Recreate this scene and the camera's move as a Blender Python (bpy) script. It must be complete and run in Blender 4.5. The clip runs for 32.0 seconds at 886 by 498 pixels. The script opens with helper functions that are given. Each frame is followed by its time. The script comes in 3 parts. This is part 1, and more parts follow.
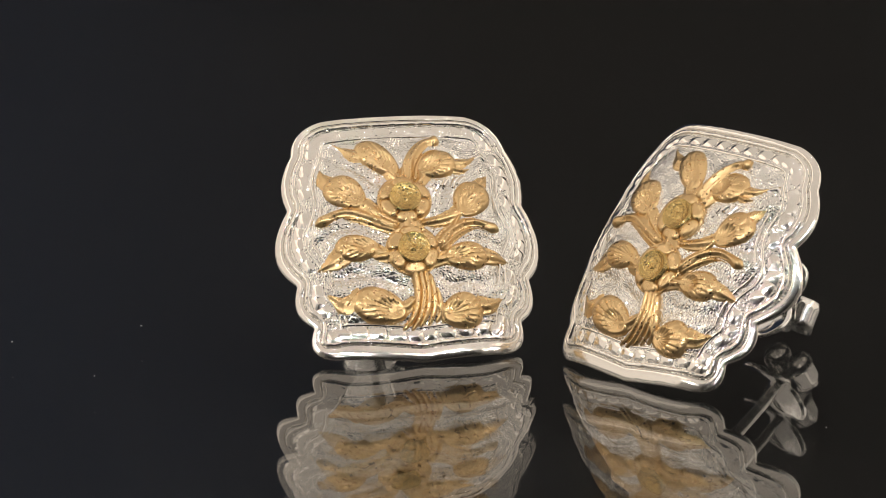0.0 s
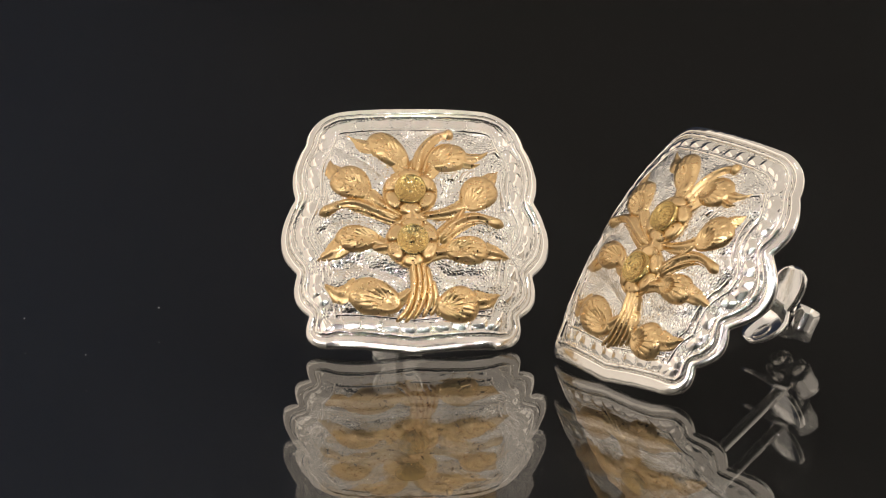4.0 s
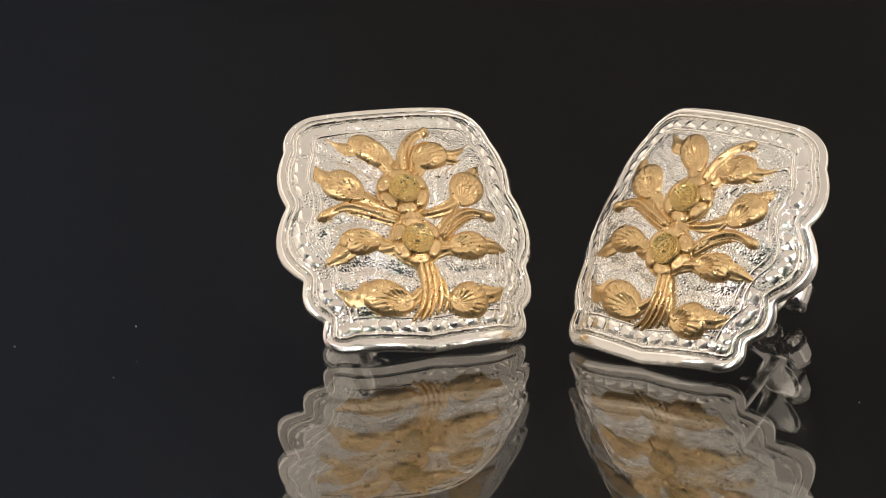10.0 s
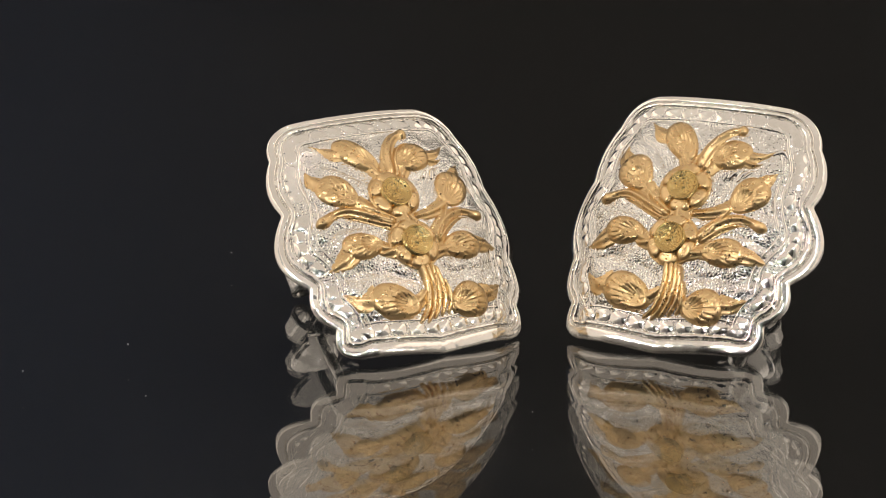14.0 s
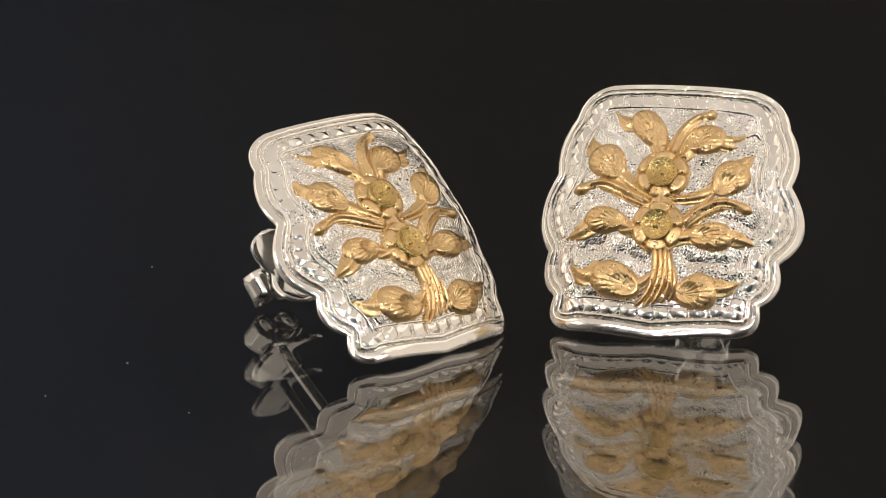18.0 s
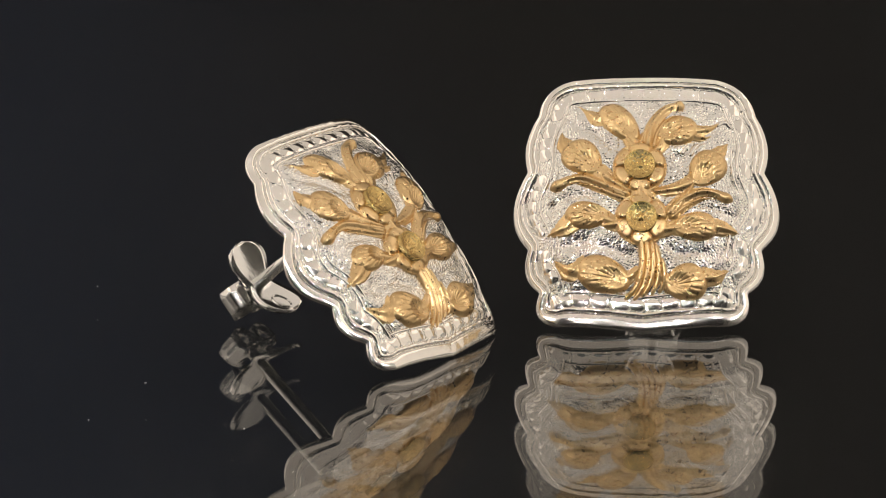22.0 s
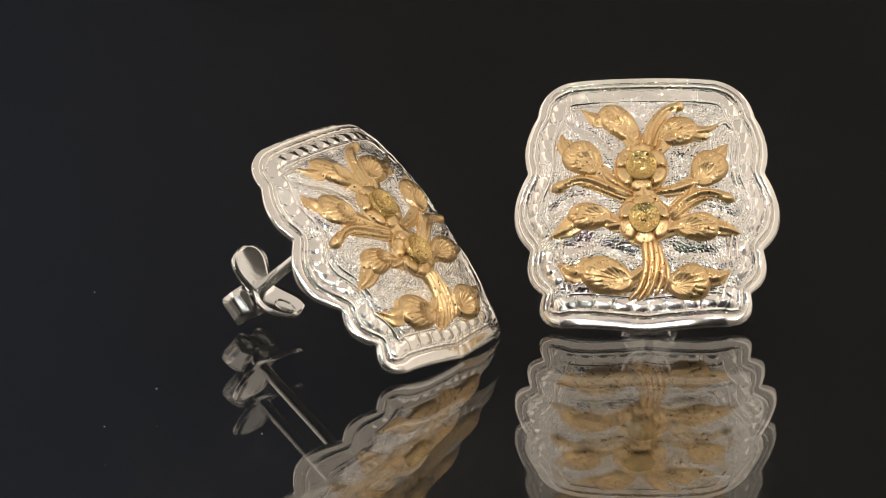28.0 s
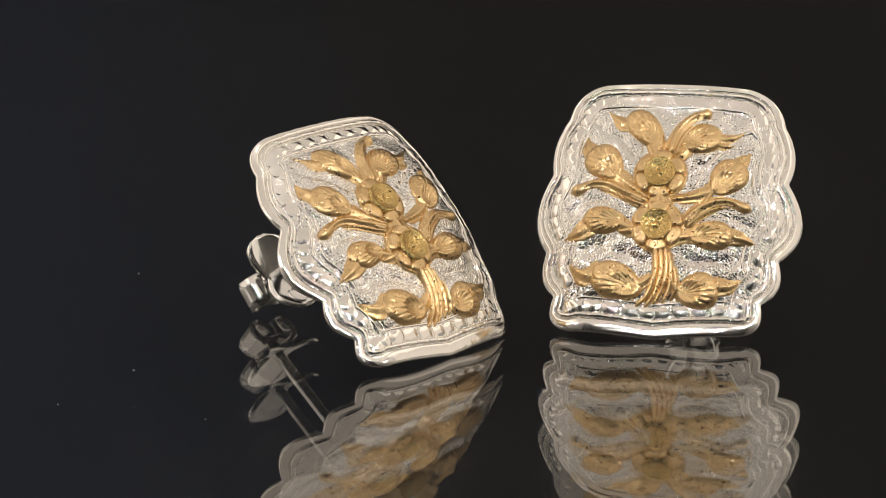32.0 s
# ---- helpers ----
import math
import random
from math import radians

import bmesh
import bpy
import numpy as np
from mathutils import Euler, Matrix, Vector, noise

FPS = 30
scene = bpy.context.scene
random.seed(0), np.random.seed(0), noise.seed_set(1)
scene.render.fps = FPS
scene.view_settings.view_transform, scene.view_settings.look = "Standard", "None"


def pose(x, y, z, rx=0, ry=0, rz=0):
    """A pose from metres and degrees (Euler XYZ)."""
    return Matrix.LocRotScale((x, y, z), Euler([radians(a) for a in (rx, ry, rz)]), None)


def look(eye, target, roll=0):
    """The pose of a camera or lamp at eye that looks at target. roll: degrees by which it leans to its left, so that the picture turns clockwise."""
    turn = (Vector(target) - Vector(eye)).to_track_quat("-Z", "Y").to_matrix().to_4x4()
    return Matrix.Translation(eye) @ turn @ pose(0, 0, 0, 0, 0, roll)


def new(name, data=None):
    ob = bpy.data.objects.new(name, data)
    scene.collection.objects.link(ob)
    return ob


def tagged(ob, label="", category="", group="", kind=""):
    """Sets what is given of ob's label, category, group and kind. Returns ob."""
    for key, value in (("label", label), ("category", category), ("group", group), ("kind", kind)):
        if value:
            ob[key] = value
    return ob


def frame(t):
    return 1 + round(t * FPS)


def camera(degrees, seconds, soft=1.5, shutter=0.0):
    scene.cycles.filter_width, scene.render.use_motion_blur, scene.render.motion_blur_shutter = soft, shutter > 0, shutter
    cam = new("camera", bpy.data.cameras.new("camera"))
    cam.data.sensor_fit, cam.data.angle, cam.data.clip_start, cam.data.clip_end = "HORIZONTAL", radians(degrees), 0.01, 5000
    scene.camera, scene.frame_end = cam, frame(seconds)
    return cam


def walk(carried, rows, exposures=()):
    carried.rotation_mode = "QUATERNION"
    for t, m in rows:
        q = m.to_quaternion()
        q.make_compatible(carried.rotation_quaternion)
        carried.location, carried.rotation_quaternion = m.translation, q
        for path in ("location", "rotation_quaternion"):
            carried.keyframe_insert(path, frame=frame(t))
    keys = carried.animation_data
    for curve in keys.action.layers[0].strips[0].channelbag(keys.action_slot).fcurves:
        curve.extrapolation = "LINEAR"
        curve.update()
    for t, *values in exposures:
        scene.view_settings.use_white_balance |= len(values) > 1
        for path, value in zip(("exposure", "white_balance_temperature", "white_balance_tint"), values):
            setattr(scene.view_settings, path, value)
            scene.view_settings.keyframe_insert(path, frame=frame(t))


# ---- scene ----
# A pair of two-tone floral stud earrings on a slowly turning glass plate, seen through a long macro lens.
# Lengths of the small things are written in millimetres and scaled by MM.
MM = 0.001
cam = camera(6.786, 32.0, soft=0.5)
STILL = pose(0, -0.4881, 0.1357, 90 - 14.76, 0, 0)
walk(cam, [(0, STILL), (32, STILL)])

# Turn of the plate: seconds, degrees about the upright axis, drift of the plate in mm.
TURN = [
    (0, -16.65, -0.64, -1.77),
    (0.5, -17.89, -0.60, -1.32),
    (1, -19.35, -0.54, -0.90),
    (1.5, -20.65, -0.55, -0.64),
    (2, -21.89, -0.64, -0.44),
    (2.5, -23.37, -0.76, -0.28),
    (3, -24.76, -0.92, -0.12),
    (3.5, -25.36, -1.03, -0.02),
    (5.5, -23.05, -0.84, 0.33),
    (6, -21.98, -0.70, 0.39),
    (6.5, -20.49, -0.59, 0.59),
    (7, -19.07, -0.45, 0.75),
    (7.5, -17.61, -0.34, 0.87),
    (8, -15.92, -0.27, 0.96),
    (8.5, -14.35, -0.22, 0.93),
    (9, -12.83, -0.23, 0.87),
    (9.5, -11.12, -0.17, 0.80),
    (10, -9.26, -0.14, 0.72),
    (10.5, -7.60, -0.10, 0.62),
    (11, -6.08, -0.06, 0.50),
    (11.5, -4.45, 0.00, 0.46),
    (12, -2.81, 0.07, 0.43),
    (12.5, -1.38, 0.12, 0.43),
    (13, -0.07, 0.15, 0.46),
    (13.5, 1.33, 0.15, 0.51),
    (14, 2.68, 0.15, 0.57),
    (14.5, 4.35, 0.13, 0.62),
    (16.5, 11.73, -0.07, 0.71),
    (17, 13.18, -0.10, 0.74),
    (17.5, 14.32, -0.06, 0.69),
    (18, 15.67, -0.05, 0.69),
    (18.5, 17.20, -0.08, 0.73),
    (19, 18.76, -0.12, 0.81),
    (19.5, 20.15, -0.11, 1.00),
    (20, 21.47, -0.04, 1.12),
    (20.5, 22.81, 0.02, 1.18),
    (21, 24.32, 0.08, 1.05),
    (21.5, 25.66, 0.12, 0.54),
    (22, 27.15, 0.15, -0.09),
    (22.5, 28.47, 0.19, -0.69),
    (23, 29.99, 0.27, -1.14),
    (23.5, 31.45, 0.34, -1.23),
    (24, 32.86, 0.43, -1.15),
    (24.5, 34.27, 0.54, -0.99),
    (25, 35.54, 0.61, -0.79),
    (25.5, 35.74, 0.65, -0.75),
    (27.5, 30.64, 0.63, -0.74),
    (28, 29.25, 0.62, -0.78),
    (28.5, 28.08, 0.58, -0.87),
    (29, 26.84, 0.56, -0.92),
    (29.5, 25.60, 0.55, -0.91),
    (30, 24.36, 0.54, -0.82),
    (30.5, 22.98, 0.47, -0.69),
    (31, 21.61, 0.38, -0.49),
    (31.5, 20.10, 0.29, -0.24),
    (32, 18.75, 0.20, 0.03),
]


# ---- world and lights ----
world = bpy.data.worlds.new("dark_studio")
scene.world = world
world.use_nodes = True
world.node_tree.nodes["Background"].inputs["Color"].default_value = (0.004, 0.004, 0.005, 1)
world.node_tree.nodes["Background"].inputs["Strength"].default_value = 1.0


def area_lamp(name, eye, target, size, watts, colour):
    data = bpy.data.lights.new(name, "AREA")
    data.shape, data.size, data.size_y = "RECTANGLE", size[0], size[1]
    data.energy, data.color = watts, colour
    ob = new(name, data)
    ob.matrix_world = look(eye, target)
    return ob


def small_lamp(name, eye, radius, watts, colour):
    data = bpy.data.lights.new(name, "POINT")
    data.energy, data.color, data.shadow_soft_size = watts, colour, radius
    ob = new(name, data)
    ob.location = eye
    return ob


# Even white light from above and both sides of a light tent; the room in front is dark but for bare lamps near the camera.
WARM = (1.0, 0.87, 0.74)
area_lamp("overhead_softbox", (0.0, 0.05, 0.72), (0, 0.05, 0), (1.9, 1.75), 6.9, WARM)
area_lamp("side_softbox", (1.05, 0.28, 0.62), (0, 0.28, 0.50), (1.6, 1.1), 3.75, WARM)
area_lamp("side_softbox", (-1.05, 0.28, 0.62), (0, 0.28, 0.50), (1.6, 1.1), 3.75, WARM)
LED = (1.0, 0.95, 0.88)
for place in ((0.26, -0.42, 0.36), (-0.22, -0.46, 0.34), (0.08, -0.55, 0.30), (-0.09, -0.52, 0.36), (0.05, -0.60, 0.21), (-0.16, -0.58, 0.20),
              (0.38, -0.30, 0.22), (-0.40, -0.28, 0.24)):
    small_lamp("led_lamp", place, 0.004, 1.2, LED)
for place in ((0.05, 0.08, 0.60), (-0.16, 0.03, 0.58), (0.22, -0.02, 0.58)):
    small_lamp("led_lamp", place, 0.003, 0.3, LED)
scene.view_settings.exposure = 0.0


# ---- materials ----
def material(name):
    m = bpy.data.materials.new(name)
    m.use_nodes = True
    return m, m.node_tree.nodes, m.node_tree.links, m.node_tree.nodes["Principled BSDF"]


def texture_space(nodes, links, scale):
    coord = nodes.new("ShaderNodeTexCoord")
    mapping = nodes.new("ShaderNodeMapping")
    mapping.inputs["Scale"].default_value = (scale, scale, scale)
    links.new(coord.outputs["Object"], mapping.inputs["Vector"])
    return mapping.outputs["Vector"]


def metal(name, dark, light, rough, grain, bump, wear=0.06, pits=0.0, flakes=0.05, punch=1.3, lean_most=0.7):
    """Worked metal: slow colour drift, fine grain in roughness and relief; pits adds punched dimples, flakes burnished facets."""
    m, nodes, links, bsdf = material(name)
    space = texture_space(nodes, links, 1000.0)
    slow = nodes.new("ShaderNodeTexNoise")
    slow.inputs["Scale"].default_value, slow.inputs["Detail"].default_value = 0.45, 3.0
    fine = nodes.new("ShaderNodeTexNoise")
    fine.inputs["Scale"].default_value, fine.inputs["Detail"].default_value = grain, 4.0
    for n in (slow, fine):
        links.new(space, n.inputs["Vector"])
    ramp = nodes.new("ShaderNodeMixRGB")
    ramp.inputs[1].default_value, ramp.inputs[2].default_value = (*dark, 1), (*light, 1)
    links.new(slow.outputs["Fac"], ramp.inputs[0])
    links.new(ramp.outputs[0], bsdf.inputs["Base Color"])
    bsdf.inputs["Metallic"].default_value = 1.0
    spread = nodes.new("ShaderNodeMapRange")
    spread.inputs["To Min"].default_value, spread.inputs["To Max"].default_value = rough - wear, rough + wear
    links.new(fine.outputs["Fac"], spread.inputs["Value"])
    height = fine.outputs["Fac"]
    relief = nodes.new("ShaderNodeBump")
    relief.inputs["Strength"].default_value, relief.inputs["Distance"].default_value = bump, 0.00005
    if pits:
        cells = nodes.new("ShaderNodeTexVoronoi")
        cells.feature = "DISTANCE_TO_EDGE"
        cells.inputs["Scale"].default_value = pits
        cells.inputs["Randomness"].default_value = 0.85
        links.new(space, cells.inputs["Vector"])
        pad = nodes.new("ShaderNodeMapRange")
        pad.interpolation_type = "SMOOTHSTEP"
        pad.inputs["From Max"].default_value = 0.34
        links.new(cells.outputs["Distance"], pad.inputs["Value"])
        both = nodes.new("ShaderNodeMath")
        both.operation = "MULTIPLY_ADD"
        both.inputs[1].default_value = punch
        soft = nodes.new("ShaderNodeMath")
        soft.operation = "MULTIPLY"
        soft.inputs[1].default_value = 0.35
        links.new(height, soft.inputs[0])
        links.new(pad.outputs[0], both.inputs[0])
        links.new(soft.outputs[0], both.inputs[2])
        height = both.outputs[0]
    links.new(height, relief.inputs["Height"])
    # small burnished facets, each tilted its own way
    facet = nodes.new("ShaderNodeTexVoronoi")
    facet.inputs["Scale"].default_value = 10.0
    links.new(space, facet.inputs["Vector"])
    pick = nodes.new("ShaderNodeSeparateXYZ")
    links.new(facet.outputs["Color"], pick.inputs[0])
    chosen = nodes.new("ShaderNodeMath")
    chosen.operation = "LESS_THAN"
    chosen.inputs[1].default_value = flakes
    links.new(pick.outputs["X"], chosen.inputs[0])
    tilt = nodes.new("ShaderNodeVectorMath")
    tilt.operation = "SUBTRACT"
    tilt.inputs[1].default_value = (flakes / 2, 0.5, 0.5)
    links.new(facet.outputs["Color"], tilt.inputs[0])
    amount = nodes.new("ShaderNodeMath")
    amount.operation = "MULTIPLY"
    amount.inputs[1].default_value = lean_most
    links.new(chosen.outputs[0], amount.inputs[0])
    lean = nodes.new("ShaderNodeVectorMath")
    lean.operation = "SCALE"
    links.new(tilt.outputs[0], lean.inputs[0])
    links.new(amount.outputs[0], lean.inputs["Scale"])
    total = nodes.new("ShaderNodeVectorMath")
    total.operation = "ADD"
    links.new(relief.outputs["Normal"], total.inputs[0])
    links.new(lean.outputs[0], total.inputs[1])
    unit = nodes.new("ShaderNodeVectorMath")
    unit.operation = "NORMALIZE"
    links.new(total.outputs[0], unit.inputs[0])
    links.new(unit.outputs[0], bsdf.inputs["Normal"])
    gloss = nodes.new("ShaderNodeMath")
    gloss.operation = "MULTIPLY_ADD"
    gloss.inputs[1].default_value = 0.08 - rough
    links.new(chosen.outputs[0], gloss.inputs[0])
    links.new(spread.outputs[0], gloss.inputs[2])
    links.new(gloss.outputs[0], bsdf.inputs["Roughness"])
    return m


SILVER = metal("polished_silver", (0.79, 0.76, 0.71), (0.88, 0.86, 0.82), 0.14, 1.6, 0.3, wear=0.05, flakes=0.0)
SILVER_WORKED = metal("chased_silver", (0.85, 0.82, 0.77), (0.94, 0.92, 0.88), 0.11, 3.0, 0.4, wear=0.04, flakes=0.16, lean_most=0.9)
SILVER_FIELD = metal("stippled_silver", (0.80, 0.785, 0.745), (0.90, 0.885, 0.85), 0.11, 5.0, 0.40, wear=0.04, pits=4.6, flakes=0.16, lean_most=0.95, punch=1.7)
SILVER_WIRE = metal("drawn_silver", (0.80, 0.80, 0.78), (0.92, 0.91, 0.89), 0.13, 2.0, 0.2, wear=0.04, flakes=0.0)
GOLD = metal("satin_gold", (0.60, 0.41, 0.20), (0.72, 0.52, 0.28), 0.29, 3.0, 0.4, wear=0.08, flakes=0.02, lean_most=0.5)
GOLD_DISC = metal("stippled_gold", (0.49, 0.345, 0.13), (0.60, 0.43, 0.18), 0.22, 7.0, 1.1, flakes=0.15, lean_most=0.9)


def glass_material():
    m, nodes, links, bsdf = material("clear_glass")
    bsdf.inputs["Base Color"].default_value = (0.96, 0.975, 0.975, 1)
    bsdf.inputs["Transmission Weight"].default_value = 1.0
    bsdf.inputs["IOR"].default_value = 1.54
    bsdf.inputs["Roughness"].default_value = 0.0
    return m


def matte(name, low, high, scale, rough):
    m, nodes, links, bsdf = material(name)
    space = texture_space(nodes, links, scale)
    n = nodes.new("ShaderNodeTexNoise")
    n.inputs["Scale"].default_value, n.inputs["Detail"].default_value = 1.0, 6.0
    links.new(space, n.inputs["Vector"])
    ramp = nodes.new("ShaderNodeMixRGB")
    ramp.inputs[1].default_value, ramp.inputs[2].default_value = (*low, 1), (*high, 1)
    links.new(n.outputs["Fac"], ramp.inputs[0])
    links.new(ramp.outputs[0], bsdf.inputs["Base Color"])
    bsdf.inputs["Roughness"].default_value = rough
    return m


GLASS = glass_material()
FELT = matte("black_felt", (0.0028, 0.0028, 0.0034), (0.006, 0.0056, 0.0062), 900, 0.95)
TENT = matte("pale_tent_cloth", (0.46, 0.44, 0.41), (0.56, 0.54, 0.50), 12, 0.9)
CLOTH = matte("charcoal_cloth", (0.012, 0.015, 0.021), (0.026, 0.020, 0.018), 9, 0.95)


def backdrop_material():
    """Backdrop cloth, blue-grey to brown-black across: the bluish glow mirrored at left is put into its colour."""
    m = matte("glow_tinted_backdrop_cloth", (0.017, 0.031, 0.068), (0.023, 0.037, 0.076), 40, 0.95)
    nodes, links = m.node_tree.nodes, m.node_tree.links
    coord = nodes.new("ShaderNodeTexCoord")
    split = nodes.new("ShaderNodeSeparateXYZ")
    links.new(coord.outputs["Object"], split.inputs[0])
    # painted glow: blue-grey at left fades out to the right, slanted with height
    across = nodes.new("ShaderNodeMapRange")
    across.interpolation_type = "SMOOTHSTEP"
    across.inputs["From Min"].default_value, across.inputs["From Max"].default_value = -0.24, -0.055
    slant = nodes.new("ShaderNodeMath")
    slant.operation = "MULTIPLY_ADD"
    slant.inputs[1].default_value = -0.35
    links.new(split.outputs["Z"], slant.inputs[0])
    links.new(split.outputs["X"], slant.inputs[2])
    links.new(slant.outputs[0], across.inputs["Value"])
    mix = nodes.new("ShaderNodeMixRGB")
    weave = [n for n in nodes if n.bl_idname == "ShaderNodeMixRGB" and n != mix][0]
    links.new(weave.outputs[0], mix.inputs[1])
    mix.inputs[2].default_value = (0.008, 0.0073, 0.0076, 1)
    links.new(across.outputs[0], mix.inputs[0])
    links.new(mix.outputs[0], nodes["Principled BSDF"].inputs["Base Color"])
    return m


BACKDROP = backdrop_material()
DUST = matte("grey_lint", (0.4, 0.4, 0.42), (0.6, 0.6, 0.6), 9000, 0.9)


# ---- mesh helpers ----
def part(name, bm, mat, parent=None, label=""):
    """Links a bmesh, drawn in millimetres, as one smooth mesh object under parent."""
    bmesh.ops.scale(bm, vec=(MM, MM, MM), verts=bm.verts)
    bmesh.ops.recalc_face_normals(bm, faces=bm.faces)
    me = bpy.data.meshes.new(name)
    bm.to_mesh(me)
    bm.free()
    for p in me.polygons:
        p.use_smooth = True
    me.materials.append(mat)
    ob = new(name, me)
    ob.parent = parent
    if label:
        ob["label"] = label
    return ob


def skin(bm, rings, closed=True, cap_ends=False):
    """Joins rows of points into a sheet; closed wraps each row round."""
    rows = [[bm.verts.new(p) for p in ring] for ring in rings]
    for a, b in zip(rows, rows[1:]):
        n = len(a)
        for k in range(n if closed else n - 1):
            bm.faces.new((a[k], a[(k + 1) % n], b[(k + 1) % n], b[k]))
    if cap_ends:
        bm.faces.new(rows[0])
        bm.faces.new(rows[-1])
    return rows


def spline(points, count):
    """Points along a smooth curve through the given ones."""
    pts = [Vector(p) for p in points]
    pts = [2 * pts[0] - pts[1]] + pts + [2 * pts[-1] - pts[-2]]
    out = []
    for k in range(count):
        s = k / (count - 1) * (len(pts) - 3)
        i = min(int(s), len(pts) - 4)
        t = s - i
        a, b, c, d = pts[i:i + 4]
        out.append(0.5 * (2 * b + (c - a) * t + (2 * a - 5 * b + 4 * c - d) * t * t + (3 * b - a - 3 * c + d) * t ** 3))
    return out


# ---- the earring: drawn in its own plane, x across, y up, z out of the face ----
def dome(x, y):
    """Height of the bowed plate over its corners."""
    v = y - 8.9
    return 2.15 - 0.00214 * x * x - 0.00043 * x ** 4 - 0.01713 * v * v - 0.00024 * v ** 3 - 0.0655 * x + 0.00184 * x * v


def on_dome(x, y, h):
    """The point of the bowed plate at x, y, lifted by h along its normal."""
    v = y - 8.9
    nx = 0.00429 * x + 0.00172 * x ** 3 + 0.0655 - 0.00184 * v
    ny = 0.03426 * v + 0.00073 * v * v - 0.00184 * x
    s = 1 / math.sqrt(1 + nx * nx + ny * ny)
    return Vector((x + h * nx * s, y + h * ny * s, dome(x, y) + h * s))


# Corners and notches of the scalloped edge: heights, half widths on either side, and the swell of the arc that leads to each.
EDGE_Y = (18.66, 18.53, 15.94, 11.65, 5.87, 2.64, 0.15, -0.41)
EDGE_RIGHT = (0, 5.05, 7.70, 8.26, 8.02, 7.09, 5.42, 0)
EDGE_LEFT = (0, 4.95, 7.21, 7.91, 7.84, 7.06, 5.90, 0)
SWELL = (0.03, 0.64, 0.49, 1.08, 0.58, 0.78, -0.02)


def half_outline(widths):
    half = []
    corners = list(zip(widths, EDGE_Y))
    for (x0, y0), (x1, y1), sag in zip(corners, corners[1:], SWELL):
        a, b = Vector((x0, y0)), Vector((x1, y1))
        d = b - a
        out = Vector((-d.y, d.x)).normalized()
        mid = (a + b) / 2 + out * 2 * sag
        for k in range(24):
            t = k / 24
            half.append((1 - t) ** 2 * a + 2 * t * (1 - t) * mid + t * t * b)
    return half


def outline(count):
    """The closed outline as evenly spaced points, clockwise from the top, with smoothed inward normals."""
    loop = half_outline(EDGE_RIGHT) + [Vector((0, EDGE_Y[-1]))] + [Vector((-p.x, p.y)) for p in reversed(half_outline(EDGE_LEFT)[1:])]
    lengths = [0.0]
    for k in range(len(loop)):
        lengths.append(lengths[-1] + (loop[(k + 1) % len(loop)] - loop[k]).length)
    total, pts, j = lengths[-1], [], 0
    for k in range(count):
        s = total * k / count
        while lengths[j + 1] < s:
            j += 1
        f = (s - lengths[j]) / (lengths[j + 1] - lengths[j])
        pts.append(loop[j].lerp(loop[(j + 1) % len(loop)], f))
    normals = []
    for k in range(count):
        n = Vector((0, 0))
        for w in range(-2, 3):
            e = pts[(k + w + 1) % count] - pts[(k + w - 1) % count]
            n += Vector((e.y, -e.x)).normalized()
        normals.append(n.normalized())
    return pts, normals


COUNT = 420
EDGE, INWARD = outline(COUNT)


RINGS = {}


def inset(k, d):
    """Point k of the outline moved inwards by d; deep rings are relaxed so that they stay smooth at the corners."""
    if d not in RINGS:
        ring = []
        for i, (p, n) in enumerate(zip(EDGE, INWARD)):
            foot = max(0.0, 1 - abs(i - COUNT / 2) / 52)
            ring.append(p + n * (d + 0.42 * min(1, foot * 3) * max(0, min(1, d / 0.5))))
        for _ in range(int(max(0, d - 0.5) * 9)):
            ring = [ring[i] * 0.5 + (ring[i - 1] + ring[(i + 1) % COUNT]) * 0.25 for i in range(COUNT)]
        RINGS[d] = ring
    return RINGS[d][k % COUNT]


def swept_band(profile, first=0, last=COUNT, step=1, rough=0.0, seed=0):
    """A closed band that follows the outline; profile is a list of (inset, height), rough its hand-worked waviness."""
    bm = bmesh.new()
    rings = []
    for k in range(first, last, step):
        ring = []
        for d, h in profile:
            q = inset(k, d)
            wave = 1 + rough * noise.noise(Vector((q.x * 1.7, q.y * 1.7, seed))) + 0.6 * rough * noise.noise(Vector((q.x * 5, q.y * 5, seed)))
            ring.append(on_dome(q.x, q.y, h * wave if h > 0 else h))
        rings.append(ring)
    if last - first >= COUNT:
        rings.append(rings[0])
        skin(bm, rings, closed=True)
        bmesh.ops.remove_doubles(bm, verts=bm.verts, dist=1e-5)
    else:
        skin(bm, rings, closed=True, cap_ends=True)
    return bm


def half_round(d0, d1, h0, h1, n=9, full=0.8):
    """Profile of a rounded ridge from inset d0 to d1, base height h0, crown height h1."""
    return [(d0 + (d1 - d0) * (0.5 - 0.5 * math.cos(math.pi * k / n)), h0 + (h1 - h0) * max(0.0, math.sin(math.pi * k / n)) ** full)
            for k in range(n + 1)]


def gold_gap(x, y):
    """How far a point of the field lies from the gold spray."""
    near = np.hypot(SPRAY[:, 0] - x, SPRAY[:, 1] - y) - SPRAY[:, 2]
    return max(0.0, float(near.min()))


